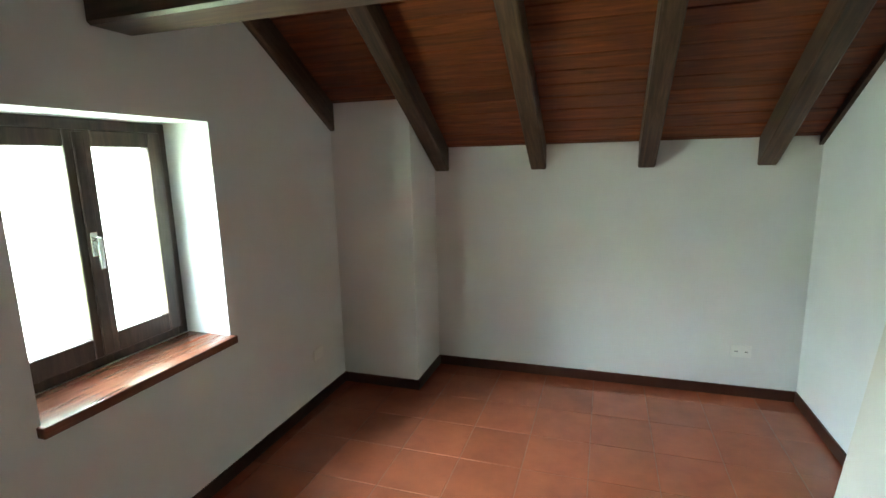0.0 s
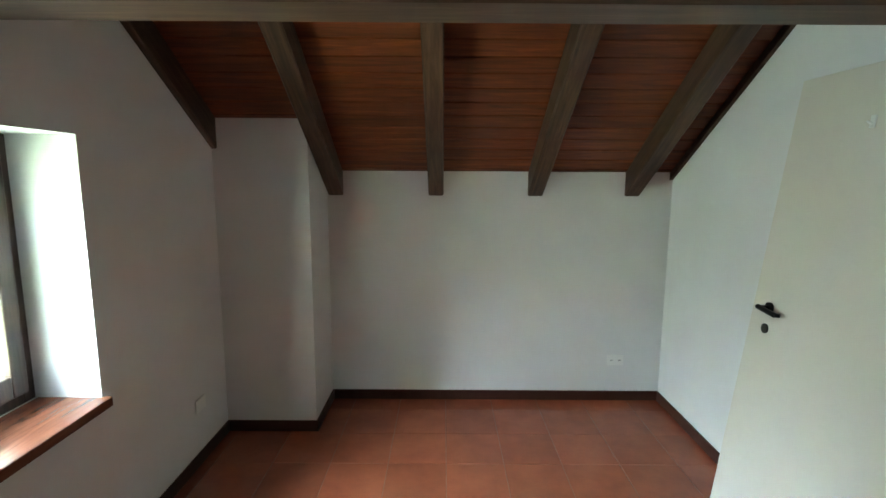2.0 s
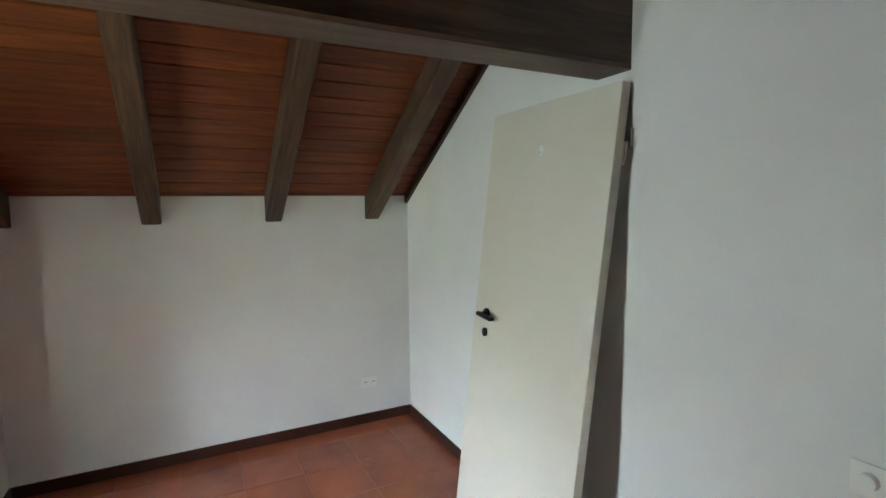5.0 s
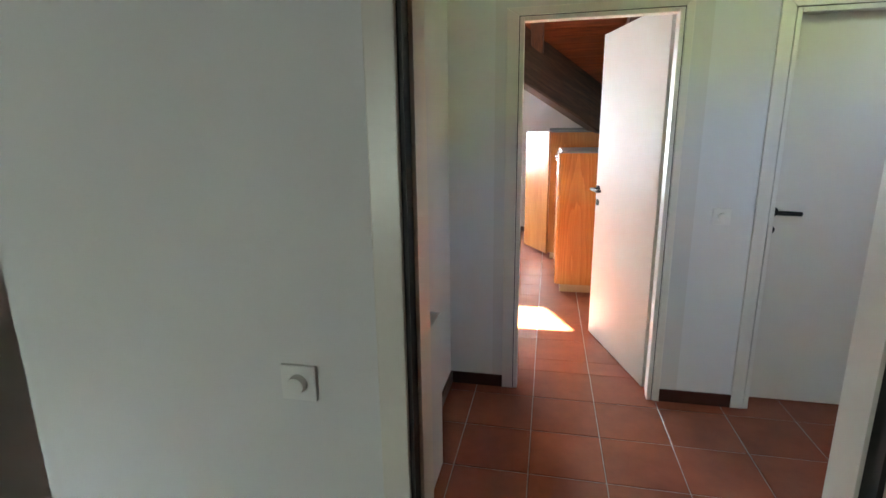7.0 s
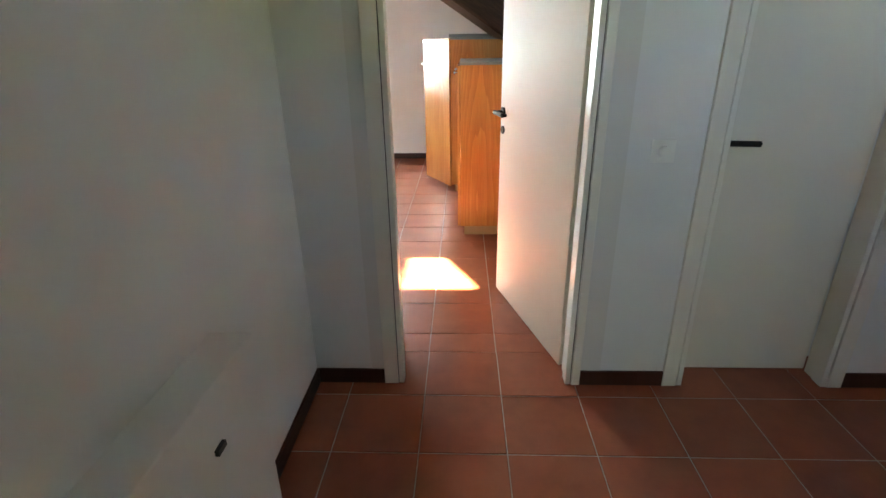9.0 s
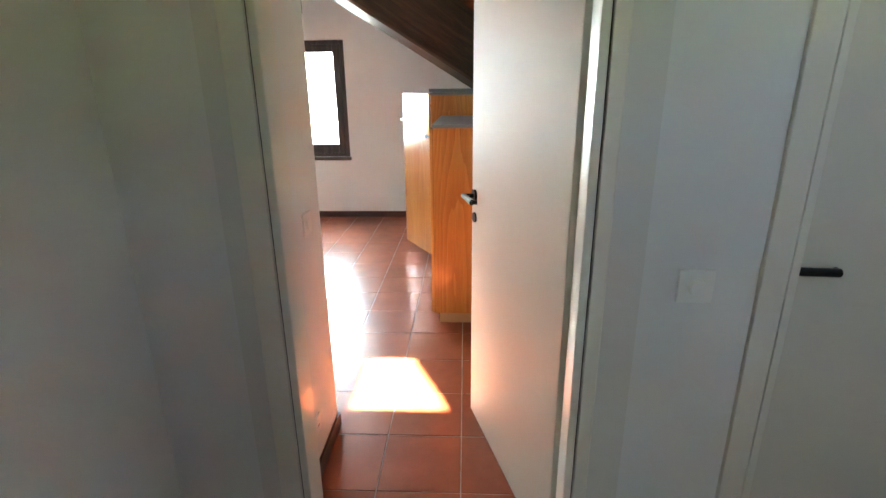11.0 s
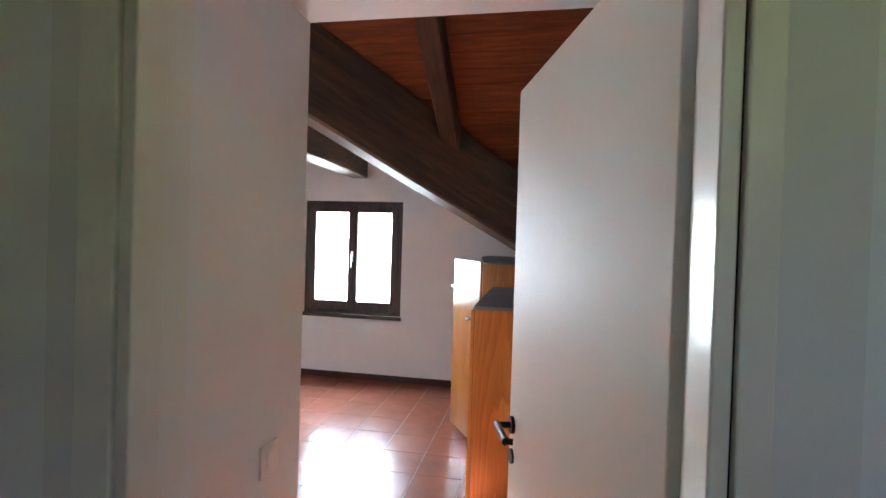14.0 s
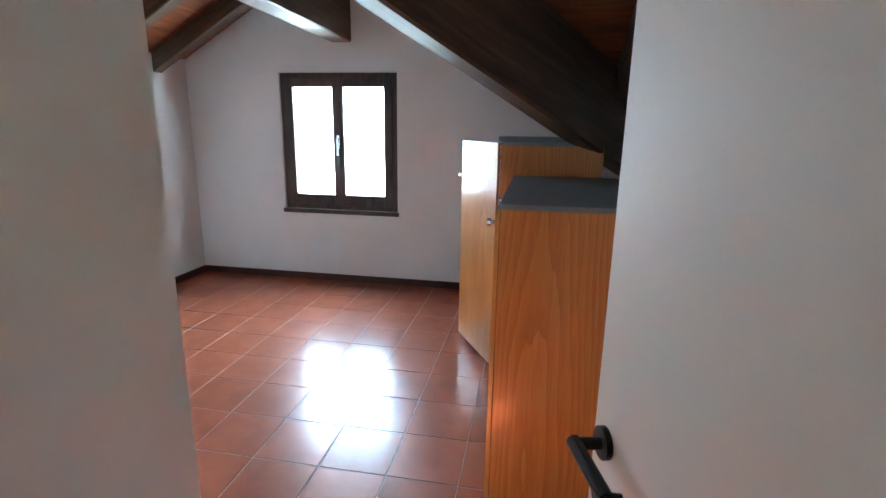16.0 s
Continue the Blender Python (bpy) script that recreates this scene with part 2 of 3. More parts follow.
def wall_x(name, x0, x1, y0, y1, z0, z1, holes=(), material=None, **kw):
    """A wall across x, from y0 to y1, with holes (y0, y1, z0, z1); z1 may be a function of y."""
    top = z1 if callable(z1) else (lambda y: z1)
    cuts = sorted({y0, y1, *[h[0] for h in holes], *[h[1] for h in holes], *kw.pop("breaks", ())})
    bm = bmesh.new()
    for a, c in zip(cuts, cuts[1:]):
        inside = sorted([(h[2], h[3]) for h in holes if h[0] <= a and h[1] >= c])
        z = z0
        for lo, hi in inside:
            if lo > z:
                box(bm, x0, x1, a, c, z, lo)
            z = hi
        prism(bm, [(a, z), (c, z), (c, top(c)), (a, top(a))], "x", x0, x1)
    bmesh.ops.remove_doubles(bm, verts=bm.verts, dist=1e-5)
    return part(name, bm, material or M_WALL, kind="structure", **kw)


# ---- first room ----
W1 = (1.215, 2.110, 0.74, 1.795)
wall_x("wall_west", WX - 0.35, WX, SY - 0.3, NY + 0.3, -0.2, lambda y: roof1(y) + 0.02, [W1], breaks=(RIDGE1,))
boxes("wall_north", [(WX, EX2, NY, NY + 0.3, -0.2, 1.70)], M_WALL, kind="structure")
boxes("wall_south", [(WX, EX2, SY - 0.3, SY, -0.2, roof1(SY) + 0.02)], M_WALL, kind="structure")
wall_x("wall_east", EX, EX2, SY, NY, -0.2, lambda y: roof1(y) + 0.02, [(D1A, D1B, -0.3, D1H)], breaks=(RIDGE1,))
# slightly proud stretch of the east wall beside the doorway
wall_x("wall_east", EX - 0.02, EX, D1B, 1.580, 0, lambda y: roof1(y))
wall_x("wall_east", EX - 0.02, EX, SY, D1A, 0, lambda y: roof1(y), breaks=())
wall_x("wall_east", EX - 0.02, EX, D1A, D1B, D1H, lambda y: roof1(y))
# chimney breast in the north-west corner
bm = bmesh.new()
prism(bm, [(3.212, 0), (NY, 0), (NY, roof1(NY)), (3.212, roof1(3.212))], "x", WX, -1.19)
part("chimney_breast", bm, M_WALL, kind="structure")

# ceiling boards run east-west; each board is a strip with its joint
def boards(name, u0, u1, run, place, width=0.095):
    """Boards side by side along the slope; place(u, w) gives a point, w runs along each board."""
    bm = bmesh.new()
    u = u0
    while u < u1 - 1e-6:
        v = min(u + width, u1)
        for a, c, up in ((u + 0.0045, v - 0.0045, 0.0),):
            q = [place(a, run[0], up), place(c, run[0], up), place(c, run[1], up), place(a, run[1], up)]
            t = [place(a, run[0], 0.02), place(c, run[0], 0.02), place(c, run[1], 0.02), place(a, run[1], 0.02)]
            lo, hi = [bm.verts.new(p) for p in q], [bm.verts.new(p) for p in t]
            bm.faces.new(lo)
            for i in range(4):
                j = (i + 1) % 4
                bm.faces.new((lo[i], lo[j], hi[j], hi[i]))
        u = v
    return part(name, bm, M_BOARD, kind="structure")


boards("ceiling", RIDGE1, NY, (WX, EX), lambda u, w, up: (w, u, roof1(u) + up))
boards("ceiling", SY, RIDGE1, (WX, EX), lambda u, w, up: (w, u, roof1(u) + up))
# roof sheet, coloured near-black as shade behind the board gaps
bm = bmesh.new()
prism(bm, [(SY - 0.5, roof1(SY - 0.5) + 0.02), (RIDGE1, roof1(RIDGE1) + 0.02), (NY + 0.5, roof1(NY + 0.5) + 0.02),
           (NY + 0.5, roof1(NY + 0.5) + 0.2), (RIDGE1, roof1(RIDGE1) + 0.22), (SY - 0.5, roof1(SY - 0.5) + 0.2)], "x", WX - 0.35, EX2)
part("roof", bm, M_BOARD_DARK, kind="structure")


def beam(name, p0, p1, width, depth, label, parent=None, bev=0.008, category="beam", group="", cutz=False):
    """A squared beam whose bottom centre line runs from p0 to p1; plumb ends."""
    p0, p1 = Vector(p0), Vector(p1)
    run = p1 - p0
    flat = Vector((run.x, run.y, 0)).normalized()
    side = Vector((-flat.y, flat.x, 0)) * width / 2
    bm = bmesh.new()
    n = max(2, int(run.length / 0.3))
    rings = []
    for i in range(n + 1):
        c = run * i / n
        j = Vector((0, 0, 0.004 * noise.noise(Vector((i * 0.9, p0.x * 3, p0.y * 2)))))
        k = 1 + 0.03 * noise.noise(Vector((i * 0.7, p0.x * 5, 4.0)))
        s, b = side * k, Vector((0, 0, 1)) * bev
        e = side.normalized() * bev
        rings.append([bm.verts.new(c + j + v) for v in (-s + e, s - e, s + b, s + Vector((0, 0, depth)), -s + Vector((0, 0, depth)), -s + b)])
    for a, c in zip(rings, rings[1:]):
        for i in range(6):
            q = (i + 1) % 6
            bm.faces.new((a[i], a[q], c[q], c[i]))
    bm.faces.new(rings[0][::-1])
    bm.faces.new(rings[-1])
    turn = run.to_track_quat("X", "Z")
    bmesh.ops.rotate(bm, verts=bm.verts, cent=(0, 0, 0), matrix=turn.inverted().to_matrix())
    ob = part(name, bm, M_BEAM, parent, label=label, category=category, group=group)
    ob.location, ob.rotation_euler = p0, turn.to_euler()
    return ob


for r in (-1.733, -1.079, -0.374, 0.323, 1.004):
    w = 0.105
    x = r - w / 2
    y_end, drop = (NY, 0.166) if r > -1.5 else (3.212, 0.182)
    beam("rafter", (x, y_end, roof1(y_end) - drop), (x, RIDGE1, roof1(RIDGE1) - drop), w, drop - 0.001,
         "dark-stained sloping timber rafter under the reddish board ceiling", group="rafters of the first room")
beam("tie_beam", (WX, 1.678, 2.097), (EX, 1.678, 2.097), 0.193, 0.36, "heavy dark brown timber beam crossing the room overhead", bev=0.012)


# ---- window ----
def window(name, place, rz, width, height, label, pane_gap, meet=0.056):
    """A two-leaf timber window; local x runs across, y out of the room, z up from the frame's bottom."""
    root = anchor(name, place, label, "window")
    root.rotation_euler = (0, 0, rz)
    root["kind"] = "structure"
    fw = 0.055
    bm = bmesh.new()
    box(bm, -width / 2, -width / 2 + fw, 0, 0.07, 0, height, 0.004)
    box(bm, width / 2 - fw, width / 2, 0, 0.07, 0, height, 0.004)
    box(bm, -width / 2 + fw, width / 2 - fw, 0, 0.07, 0, fw, 0.004)
    box(bm, -width / 2 + fw, width / 2 - fw, 0, 0.07, height - fw, height, 0.004)
    part("window_frame", bm, M_WINFRAME, root)
    sw = pane_gap
    inner = width / 2 - fw + 0.01
    for s in (-1, 1):
        a, c = (0.0005, inner) if s > 0 else (-inner, -0.0005)
        z0, z1 = fw - 0.01, height - fw + 0.01
        m0, m1 = (meet, sw) if s > 0 else (sw, meet)
        bm = bmesh.new()
        for it in ((a, a + m0, z0, z1), (c - m1, c, z0, z1), (a + m0, c - m1, z0, z0 + sw + 0.02), (a + m0, c - m1, z1 - sw, z1)):
            box(bm, it[0], it[1], -0.018, 0.04, it[2], it[3], 0.006)
        leaf = part("window_sash", bm, M_WINFRAME, root)
        bm = bmesh.new()
        box(bm, a + m0 - 0.005, c - m1 + 0.005, 0.010, 0.016, z0 + sw + 0.015, z1 - sw + 0.005)
        g = part("pane", bm, M_GLASS, leaf)
        g.visible_shadow = False
    bm = bmesh.new()
    box(bm, -0.022, 0.022, -0.027, -0.016, fw, height - fw, 0.004)
    part("astragal", bm, M_WINFRAME, root)
    bm = bmesh.new()
    box(bm, -0.015, 0.015, -0.034, -0.026, height * 0.46, height * 0.56, 0.003)
    cyl(bm, (0, -0.033, height * 0.53), (0, -0.055, height * 0.53), 0.008)
    box(bm, -0.009, 0.009, -0.066, -0.050, height * 0.41, height * 0.54, 0.004)
    part("window_handle", bm, M_CHROME, root, label="pale metal window handle turned down")
    return root


window("window_1", (-2.03, 1.6625, 0.744), radians(90), 0.885, 1.05, "dark brown two-leaf wooden window, closed, with bright daylight behind", 0.070)
boxes("window_sill_1", [(-2.03, WX + 0.035, 1.20, 2.125, 0.700, 0.742)], wood("sill_wood", (0.10, 0.035, 0.02), (0.17, 0.06, 0.034), (0.24, 0.09, 0.05), (12, 1.2, 12), 0.2), bevel=0.005, kind="structure")

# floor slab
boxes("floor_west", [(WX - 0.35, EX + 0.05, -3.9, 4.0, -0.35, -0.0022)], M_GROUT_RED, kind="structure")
boxes("floor", [(EX + 0.05, FX + 0.4, -3.9, 4.0, -0.35, -0.0022)], M_GROUT, kind="structure")

# baseboards
def base(items):
    return boxes("baseboard", items, M_BASE, bevel=0.002, kind="structure")


BH, BT = 0.072, 0.012
base([(WX, WX + BT, SY, 3.212, 0, BH), (WX + BT, -1.19 + BT, 3.212 - BT, 3.212, 0, BH), (-1.19, -1.19 + BT, 3.212, NY, 0, BH),
      (-1.19 + BT, EX, NY - BT, NY, 0, BH), (EX - BT, EX, 2.30, NY - BT, 0, BH), (EX - 0.02 - BT, EX - 0.02, D1B + 0.06, 1.58, 0, BH), (EX - BT, EX, 1.58, 2.30, 0, BH)])

# ---- door casings ----
def casing(name, xf, side, ya, yb, head, w, label=""):
    """Flat casing on the wall face xf, proud towards side, round the opening ya..yb."""
    x0, x1 = sorted((xf, xf + side * 0.014))
    wa = wb = w
    if isinstance(w, tuple):
        wa, wb, w = w
    bm = bmesh.new()
    e = 0.0006
    for q in ([(ya - wa, 0), (ya, 0), (ya, head - e), (ya - wa, head + w - e)], [(yb, 0), (yb + wb, 0), (yb + wb, head + w - e), (yb, head - e)],
              [(ya, head), (yb, head), (yb + wb, head + w), (ya - wa, head + w)]):
        prism(bm, q, "x", x0, x1)
    bmesh.ops.bevel(bm, geom=[k for k in bm.edges if all(abs(v.co.x - xf) > 0.01 for v in k.verts)], offset=0.003, segments=2, affect="EDGES", profile=0.5)
    return part(name, bm, M_CASING, kind="structure")


def lining(name, x0, x1, ya, yb, head, t=0.018):
    bm = bmesh.new()
    box(bm, x0, x1, ya, ya + t, 0, head)
    box(bm, x0, x1, yb - t, yb, 0, head)
    box(bm, x0, x1, ya + t, yb - t, head - t, head)
    return part(name, bm, M_CASING, kind="structure")


def gasket(name, x0, x1, ya, yb, head):
    bm = bmesh.new()
    box(bm, x0, x1, ya, ya + 0.010, 0, head)
    box(bm, x0, x1, yb - 0.010, yb, 0, head)
    box(bm, x0, x1, ya + 0.010, yb - 0.010, head - 0.01, head)
    return part(name, bm, M_RUBBER, kind="structure")


casing("trim", EX - 0.02, -1, D1A, D1B, D1H, 0.06)
gasket("trim", EX - 0.021, EX + 0.022, D1A, D1B, D1H)
lining("trim", EX + 0.022, EX2 + 0.002, D1A, D1B, D1H)
casing("trim", EX2, 1, D1A, D1B, D1H, 0.06)


def frame_band(ya, yb, head=2.013):
    """Inner band of the door frame, parted from the casing by a dark joint."""
    g, w = 0.004, 0.026
    bm = bmesh.new()
    box(bm, HX - 0.002, HX + 0.004, ya, ya + g, 0, head)
    box(bm, HX - 0.002, HX + 0.004, yb - g, yb, 0, head)
    box(bm, HX - 0.002, HX + 0.004, ya + g, yb - g, head - g, head)
    part("trim", bm, M_BOARD_DARK, kind="structure")
    bm = bmesh.new()
    box(bm, HX - 0.010, HX + 0.05, ya + g, ya + w, 0, head - g, 0.003)
    box(bm, HX - 0.010, HX + 0.05, yb - w, yb - g, 0, head - g, 0.003)
    box(bm, HX - 0.010, HX + 0.05, ya + w, yb - w, head - g - 0.022, head - g, 0.003)
    part("trim", bm, M_CASING, kind="structure")


# ---- doors ----
def handle_set(parent, x, z, side, point, material=None):
    """Rosette, lever and keyhole plate on a leaf; local y is the leaf's face, side its direction, point the way of the lever."""
    material = material or M_BLACK
    y = side * 0.020
    bm = bmesh.new()
    cyl(bm, (x, y, z), (x, y + side * 0.010, z), 0.026, 20)
    part("rosette", bm, material, parent, smooth=False)
    bm = bmesh.new()
    cyl(bm, (x, y + side * 0.008, z), (x, y + side * 0.050, z), 0.010)
    cyl(bm, (x - point * 0.008, y + side * 0.050, z), (x + point * 0.115, y + side * 0.050, z - 0.004), 0.0115)
    cyl(bm, (x + point * 0.112, y + side * 0.052, z - 0.004), (x + point * 0.118, y + side * 0.030, z - 0.004), 0.009)
    part("lever", bm, material, parent, label="black metal lever handle")
    bm = bmesh.new()
    cyl(bm, (x, y, z - 0.095), (x, y + side * 0.007, z - 0.095), 0.022, 20)
    part("keyhole_plate", bm, material, parent)


def door_leaf(name, m, width, height, label, lever_z, sides=(1, -1), kind="structure", backset=0.045):
    """Leaf hinged at local x = 0, running to x = width, 40 mm thick about local y = 0."""
    root = new(name)
    root.matrix_world = m
    tagged(root, label, "door", kind=kind)
    bm = bmesh.new()
    box(bm, 0, width, -0.020, 0.020, 0.0, height, 0.003)
    part("door_panel", bm, M_DOOR, root)
    for s in sides:
        handle_set(root, width - backset, lever_z, s, -1)
    bm = bmesh.new()
    for z in (0.25, height - 0.25):
        cyl(bm, (-0.006, -0.022, z - 0.04), (-0.006, -0.022, z + 0.04), 0.007)
    part("hinge", bm, M_CHROME, root)
    return root


# unhung leaf of the first room, standing tilted against the east wall
leaf = door_leaf("door_1", Matrix.Translation((0.962, 1.619, 0.006)) @ Euler((radians(1.5), 0, 0)).to_matrix().to_4x4()
                 @ Euler((0, radians(6.0), 0)).to_matrix().to_4x4() @ Euler((0, 0, radians(87.1))).to_matrix().to_4x4(),
                 0.885, 2.05, "cream-painted door leaf off its hinges, leaning against the white wall", 1.05, kind=" ", backset=0.125)
bm = bmesh.new()
box(bm, 0.425, 0.449, 0.020, 0.026, 1.815, 1.860, 0.002)
cyl(bm, (0.437, 0.026, 1.828), (0.437, 0.044, 1.836), 0.004)
part("coat_hook", bm, M_PLASTIC, leaf, label="small pale stick-on hook")


pin = anchor("hinge_pin", (EX - 0.02, 1.555, 1.85), "small grey steel hinge pin on the edge of the white wall", "hinge")
bm = bmesh.new()
cyl(bm, (-0.012, 0, -0.035), (-0.012, 0, 0.030), 0.007)
box(bm, -0.012, 0.0, -0.006, 0.006, -0.035, -0.010)
part("pin_body", bm, M_CHROME, pin)
# dark strip added for the shadow line where the boards meet the east wall
bm = bmesh.new()
prism(bm, [(RIDGE1, roof1(RIDGE1) - 0.052), (NY, roof1(NY) - 0.052), (NY, roof1(NY)), (RIDGE1, roof1(RIDGE1))], "x", EX - 0.022, EX)
part("trim", bm, M_BEAM, kind="structure")


# ---- hall ----
boxes("wall_north", [(EX2, HX, HN, HN + 0.3, -0.2, 2.5)], M_WALL, kind="structure")
boxes("wall_south", [(EX2, HX, HS - 0.2, HS, -0.2, 2.5)], M_WALL, kind="structure")
boxes("wall_west", [(EX2 - 0.02, EX2, HS, SY - 0.3, -0.2, 2.5)], M_WALL, kind="structure")
boxes("ceiling", [(EX2, HX, HS, HN, 2.42, 2.5)], M_CEIL, kind="structure")
wall_x("wall_east", HX, HB, HS, 3.9, -0.2, 3.9, [(D2A, D2B, -0.3, 2.07), (D3A, D3B, -0.3, 2.07)])
boxes("ledge_casing", [(1.70, 2.25, 0.730, HN, 0, 0.735)], M_WALL, bevel=0.003, kind="structure")
boxes("wall_valve", [(1.985, 2.022, 0.720, 0.73, 0.578, 0.593)], M_BLACK, label="small dark fitting on the white low wall", category="fitting")
casing("trim", HX, -1, D2A, D2B, 2.046, (0.037, 0.061, 0.038))
casing("trim", HX, -1, D3A, D3B, 2.013, 0.062)
frame_band(D2A, D2B, 2.046)
lining("trim", HX + 0.004, HB, D2A, D2B, 2.07)
frame_band(D3A, D3B)
lining("trim", HX + 0.004, HB, D3A, D3B, 2.07)
base([(2.25, HX, HN - BT, HN, 0, BH), (HX - BT, HX, D2B + 0.060, HN - BT, 0, BH), (HX - BT, HX, D3B + 0.062, D2A - 0.037, 0, BH),
      (HX - BT, HX, HS, D3A - 0.062, 0, BH), (EX2, EX2 + BT, HS, D1A - 0.06, 0, BH)])
# faint, slightly darker band round the casing of the second doorway
M_SURROUND = plaster("darker_surround_plaster", (0.64, 0.63, 0.60), (0.71, 0.70, 0.67))
bm = bmesh.new()
for q in ((-0.432, D2A - 0.037, 0.0, 2.160), (D2B + 0.061, 0.590, 0.0, 2.160), (D2A - 0.037, D2B + 0.061, 2.084, 2.160)):
    box(bm, HX - 0.003, HX, *q)
part("trim", bm, M_SURROUND, kind="structure")
door_leaf("door_3", Matrix.Translation((3.150, D3A + 0.018, 0.006)) @ Euler((0, 0, radians(90))).to_matrix().to_4x4(), D3B - D3A - 0.036, 2.04,
          "closed cream-painted flush door with a black lever", 1.055, sides=(1,))
boxes("closet_back", [(3.24, 3.32, HS, S2 - 0.3, -0.2, 2.5)], M_WALL, kind="structure")

# ---- passage and second room ----
boxes("wall_passage", [(HB, PX, PN, 1.0, -0.2, 3.9)], M_WALL, kind="structure")
boxes("wall_passage", [(3.24, PX, S2 - 0.3, -0.42, -0.2, 3.9)], M_WALL, kind="structure")
boxes("wall_passage", [(HB, PX, -0.42, PN, PZ, 3.9)], M_WALL, kind="structure")
boxes("wall_west", [(HB, PX, 1.0, N2, -0.2, 3.9)], M_WALL, kind="structure")
W2 = (1.400, 2.594, 0.750, 2.078)


RY, RZ, RX, RS = 1.90, 3.19, 4.11, 0.58       # ridge of the wing: y, height, where the valleys start, slope


def roof_b(y):
    return RZ - RS * abs(y - RY)


wall_x("wall_east", FX, FX + 0.35, S2 - 0.3, N2 + 0.3, -0.2, lambda y: roof_b(y) + 0.02, [W2], breaks=(RY,))
boxes("wall_north", [(HB, FX + 0.35, N2, N2 + 0.3, -0.2, 2.32), (HB, 6.1, N2, N2 + 0.3, 2.32, 3.9)], M_WALL, kind="structure")
boxes("wall_south", [(PX, FX + 0.35, S2 - 0.3, S2, -0.2, 1.5), (PX, 7.2, S2 - 0.3, S2, 1.5, 3.9)], M_WALL, kind="structure")
base([(FX - BT, FX, S2, N2, 0, BH), (PX, FX - BT, N2 - BT, N2, 0, BH), (HB, PX + BT, PN - BT, PN, 0, BH), (PX, PX + BT, PN, N2 - BT, 0, BH)])
window("window_2", (FX + 0.02, 1.997, 0.754), radians(-90), 1.190, 1.321, "dark brown two-leaf wooden window, closed, with bright daylight behind", 0.086)
boxes("window_sill_2", [(FX - 0.03, FX + 0.06, 1.385, 2.61, 0.712, 0.752)], M_WINFRAME, bevel=0.005, kind="structure")
door_leaf("door_2", Matrix.Translation((3.145, D2A + 0.012, 0.006)) @ Euler((0, 0, radians(16.5))).to_matrix().to_4x4(), 0.860, 2.095,
          "open cream-painted flush door with a black lever", 1.079)

# roof of the second room: east slope by the door, and the gabled wing behind the valley beams
def roof_a(x):
    return RZ - RS * (x - RX)


SKY = (3.90, 4.38, 2.68, 3.42)


def clipped_strips(name, strips, material=None):
    bm = bmesh.new()
    for q in strips:
        lo = [bm.verts.new(p) for p in q]
        hi = [bm.verts.new((p[0], p[1], p[2] + 0.02)) for p in q]
        bm.faces.new(lo), bm.faces.new(hi[::-1])
        for i in range(4):
            j = (i + 1) % 4
            bm.faces.new((lo[i], lo[j], hi[j], hi[i]))
    return part(name, bm, material or M_BOARD, kind="structure")


def strips_a(width, gap):
    out, x = [], HB
    while x < 7.2:
        stops = [v for v in (SKY[0], SKY[1]) if x + 1e-4 < v < x + width]
        step = (stops[0] - x) if stops else width
        c = x + step - (gap if not stops else 0.0)
        for sgn in (-1, 1):
            ends = [max(0.0, v - RX) for v in (x, c)]   # distance of the valley from the ridge line
            outer = RY - S2 if sgn < 0 else N2 - RY
            if min(ends) >= outer:
                continue
            e0, e1 = (min(e, outer) for e in ends)
            seg = [(e0, e1, outer)]
            y = lambda d: RY + sgn * d
            if sgn > 0 and x > SKY[0] - 1e-4 and c < SKY[1] + 1e-4:
                s0, s1 = SKY[2] - RY, SKY[3] - RY
                out.append([(x, y(e0), roof_a(x)), (c, y(e1), roof_a(c)), (c, y(s0), roof_a(c)), (x, y(s0), roof_a(x))])
                out.append([(x, y(s1), roof_a(x)), (c, y(s1), roof_a(c)), (c, y(outer), roof_a(c)), (x, y(outer), roof_a(x))])
            else:
                out.append([(x, y(e0), roof_a(x)), (c, y(e1), roof_a(c)), (c, y(outer), roof_a(c)), (x, y(outer), roof_a(x))])
        x += step
    return out


def strips_b(width, gap):
    out, d = [], 0.0
    while d < 2.9:
        e = d + width - gap
        for sgn in (-1, 1):
            outer = RY - S2 if sgn < 0 else N2 - RY
            if d >= outer:
                continue
            f = min(e, outer)
            y = lambda v: RY + sgn * v
            z = lambda v: RZ - RS * v
            out.append([(RX + d, y(d), z(d)), (FX, y(d), z(d)), (FX, y(f), z(f)), (RX + f, y(f), z(f))])
        d += width
    return out


clipped_strips("ceiling", strips_a(0.095, 0.005), M_BOARD_ALONG)
clipped_strips("ceiling", strips_b(0.095, 0.005))
# closed roof over the boards, its near-black colour standing for shade in the gaps
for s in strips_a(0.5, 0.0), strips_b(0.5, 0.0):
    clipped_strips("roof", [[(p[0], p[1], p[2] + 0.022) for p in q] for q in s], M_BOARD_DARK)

VALLEY = "heavy dark brown timber valley beam crossing the attic diagonally"
for sgn in (-1, 1):
    far = 2.4 if sgn < 0 else 1.68
    beam("valley_beam", (RX, RY, 2.72), (RX + far, RY + sgn * far, 2.72 - far * 0.60), 0.15, 0.50, VALLEY, bev=0.014)
beam("ridge_beam", (4.2, 1.935, 2.343), (FX, 1.935, 2.343), 0.19, 0.60, "deep dark brown timber ridge beam reaching the gable wall", bev=0.012)
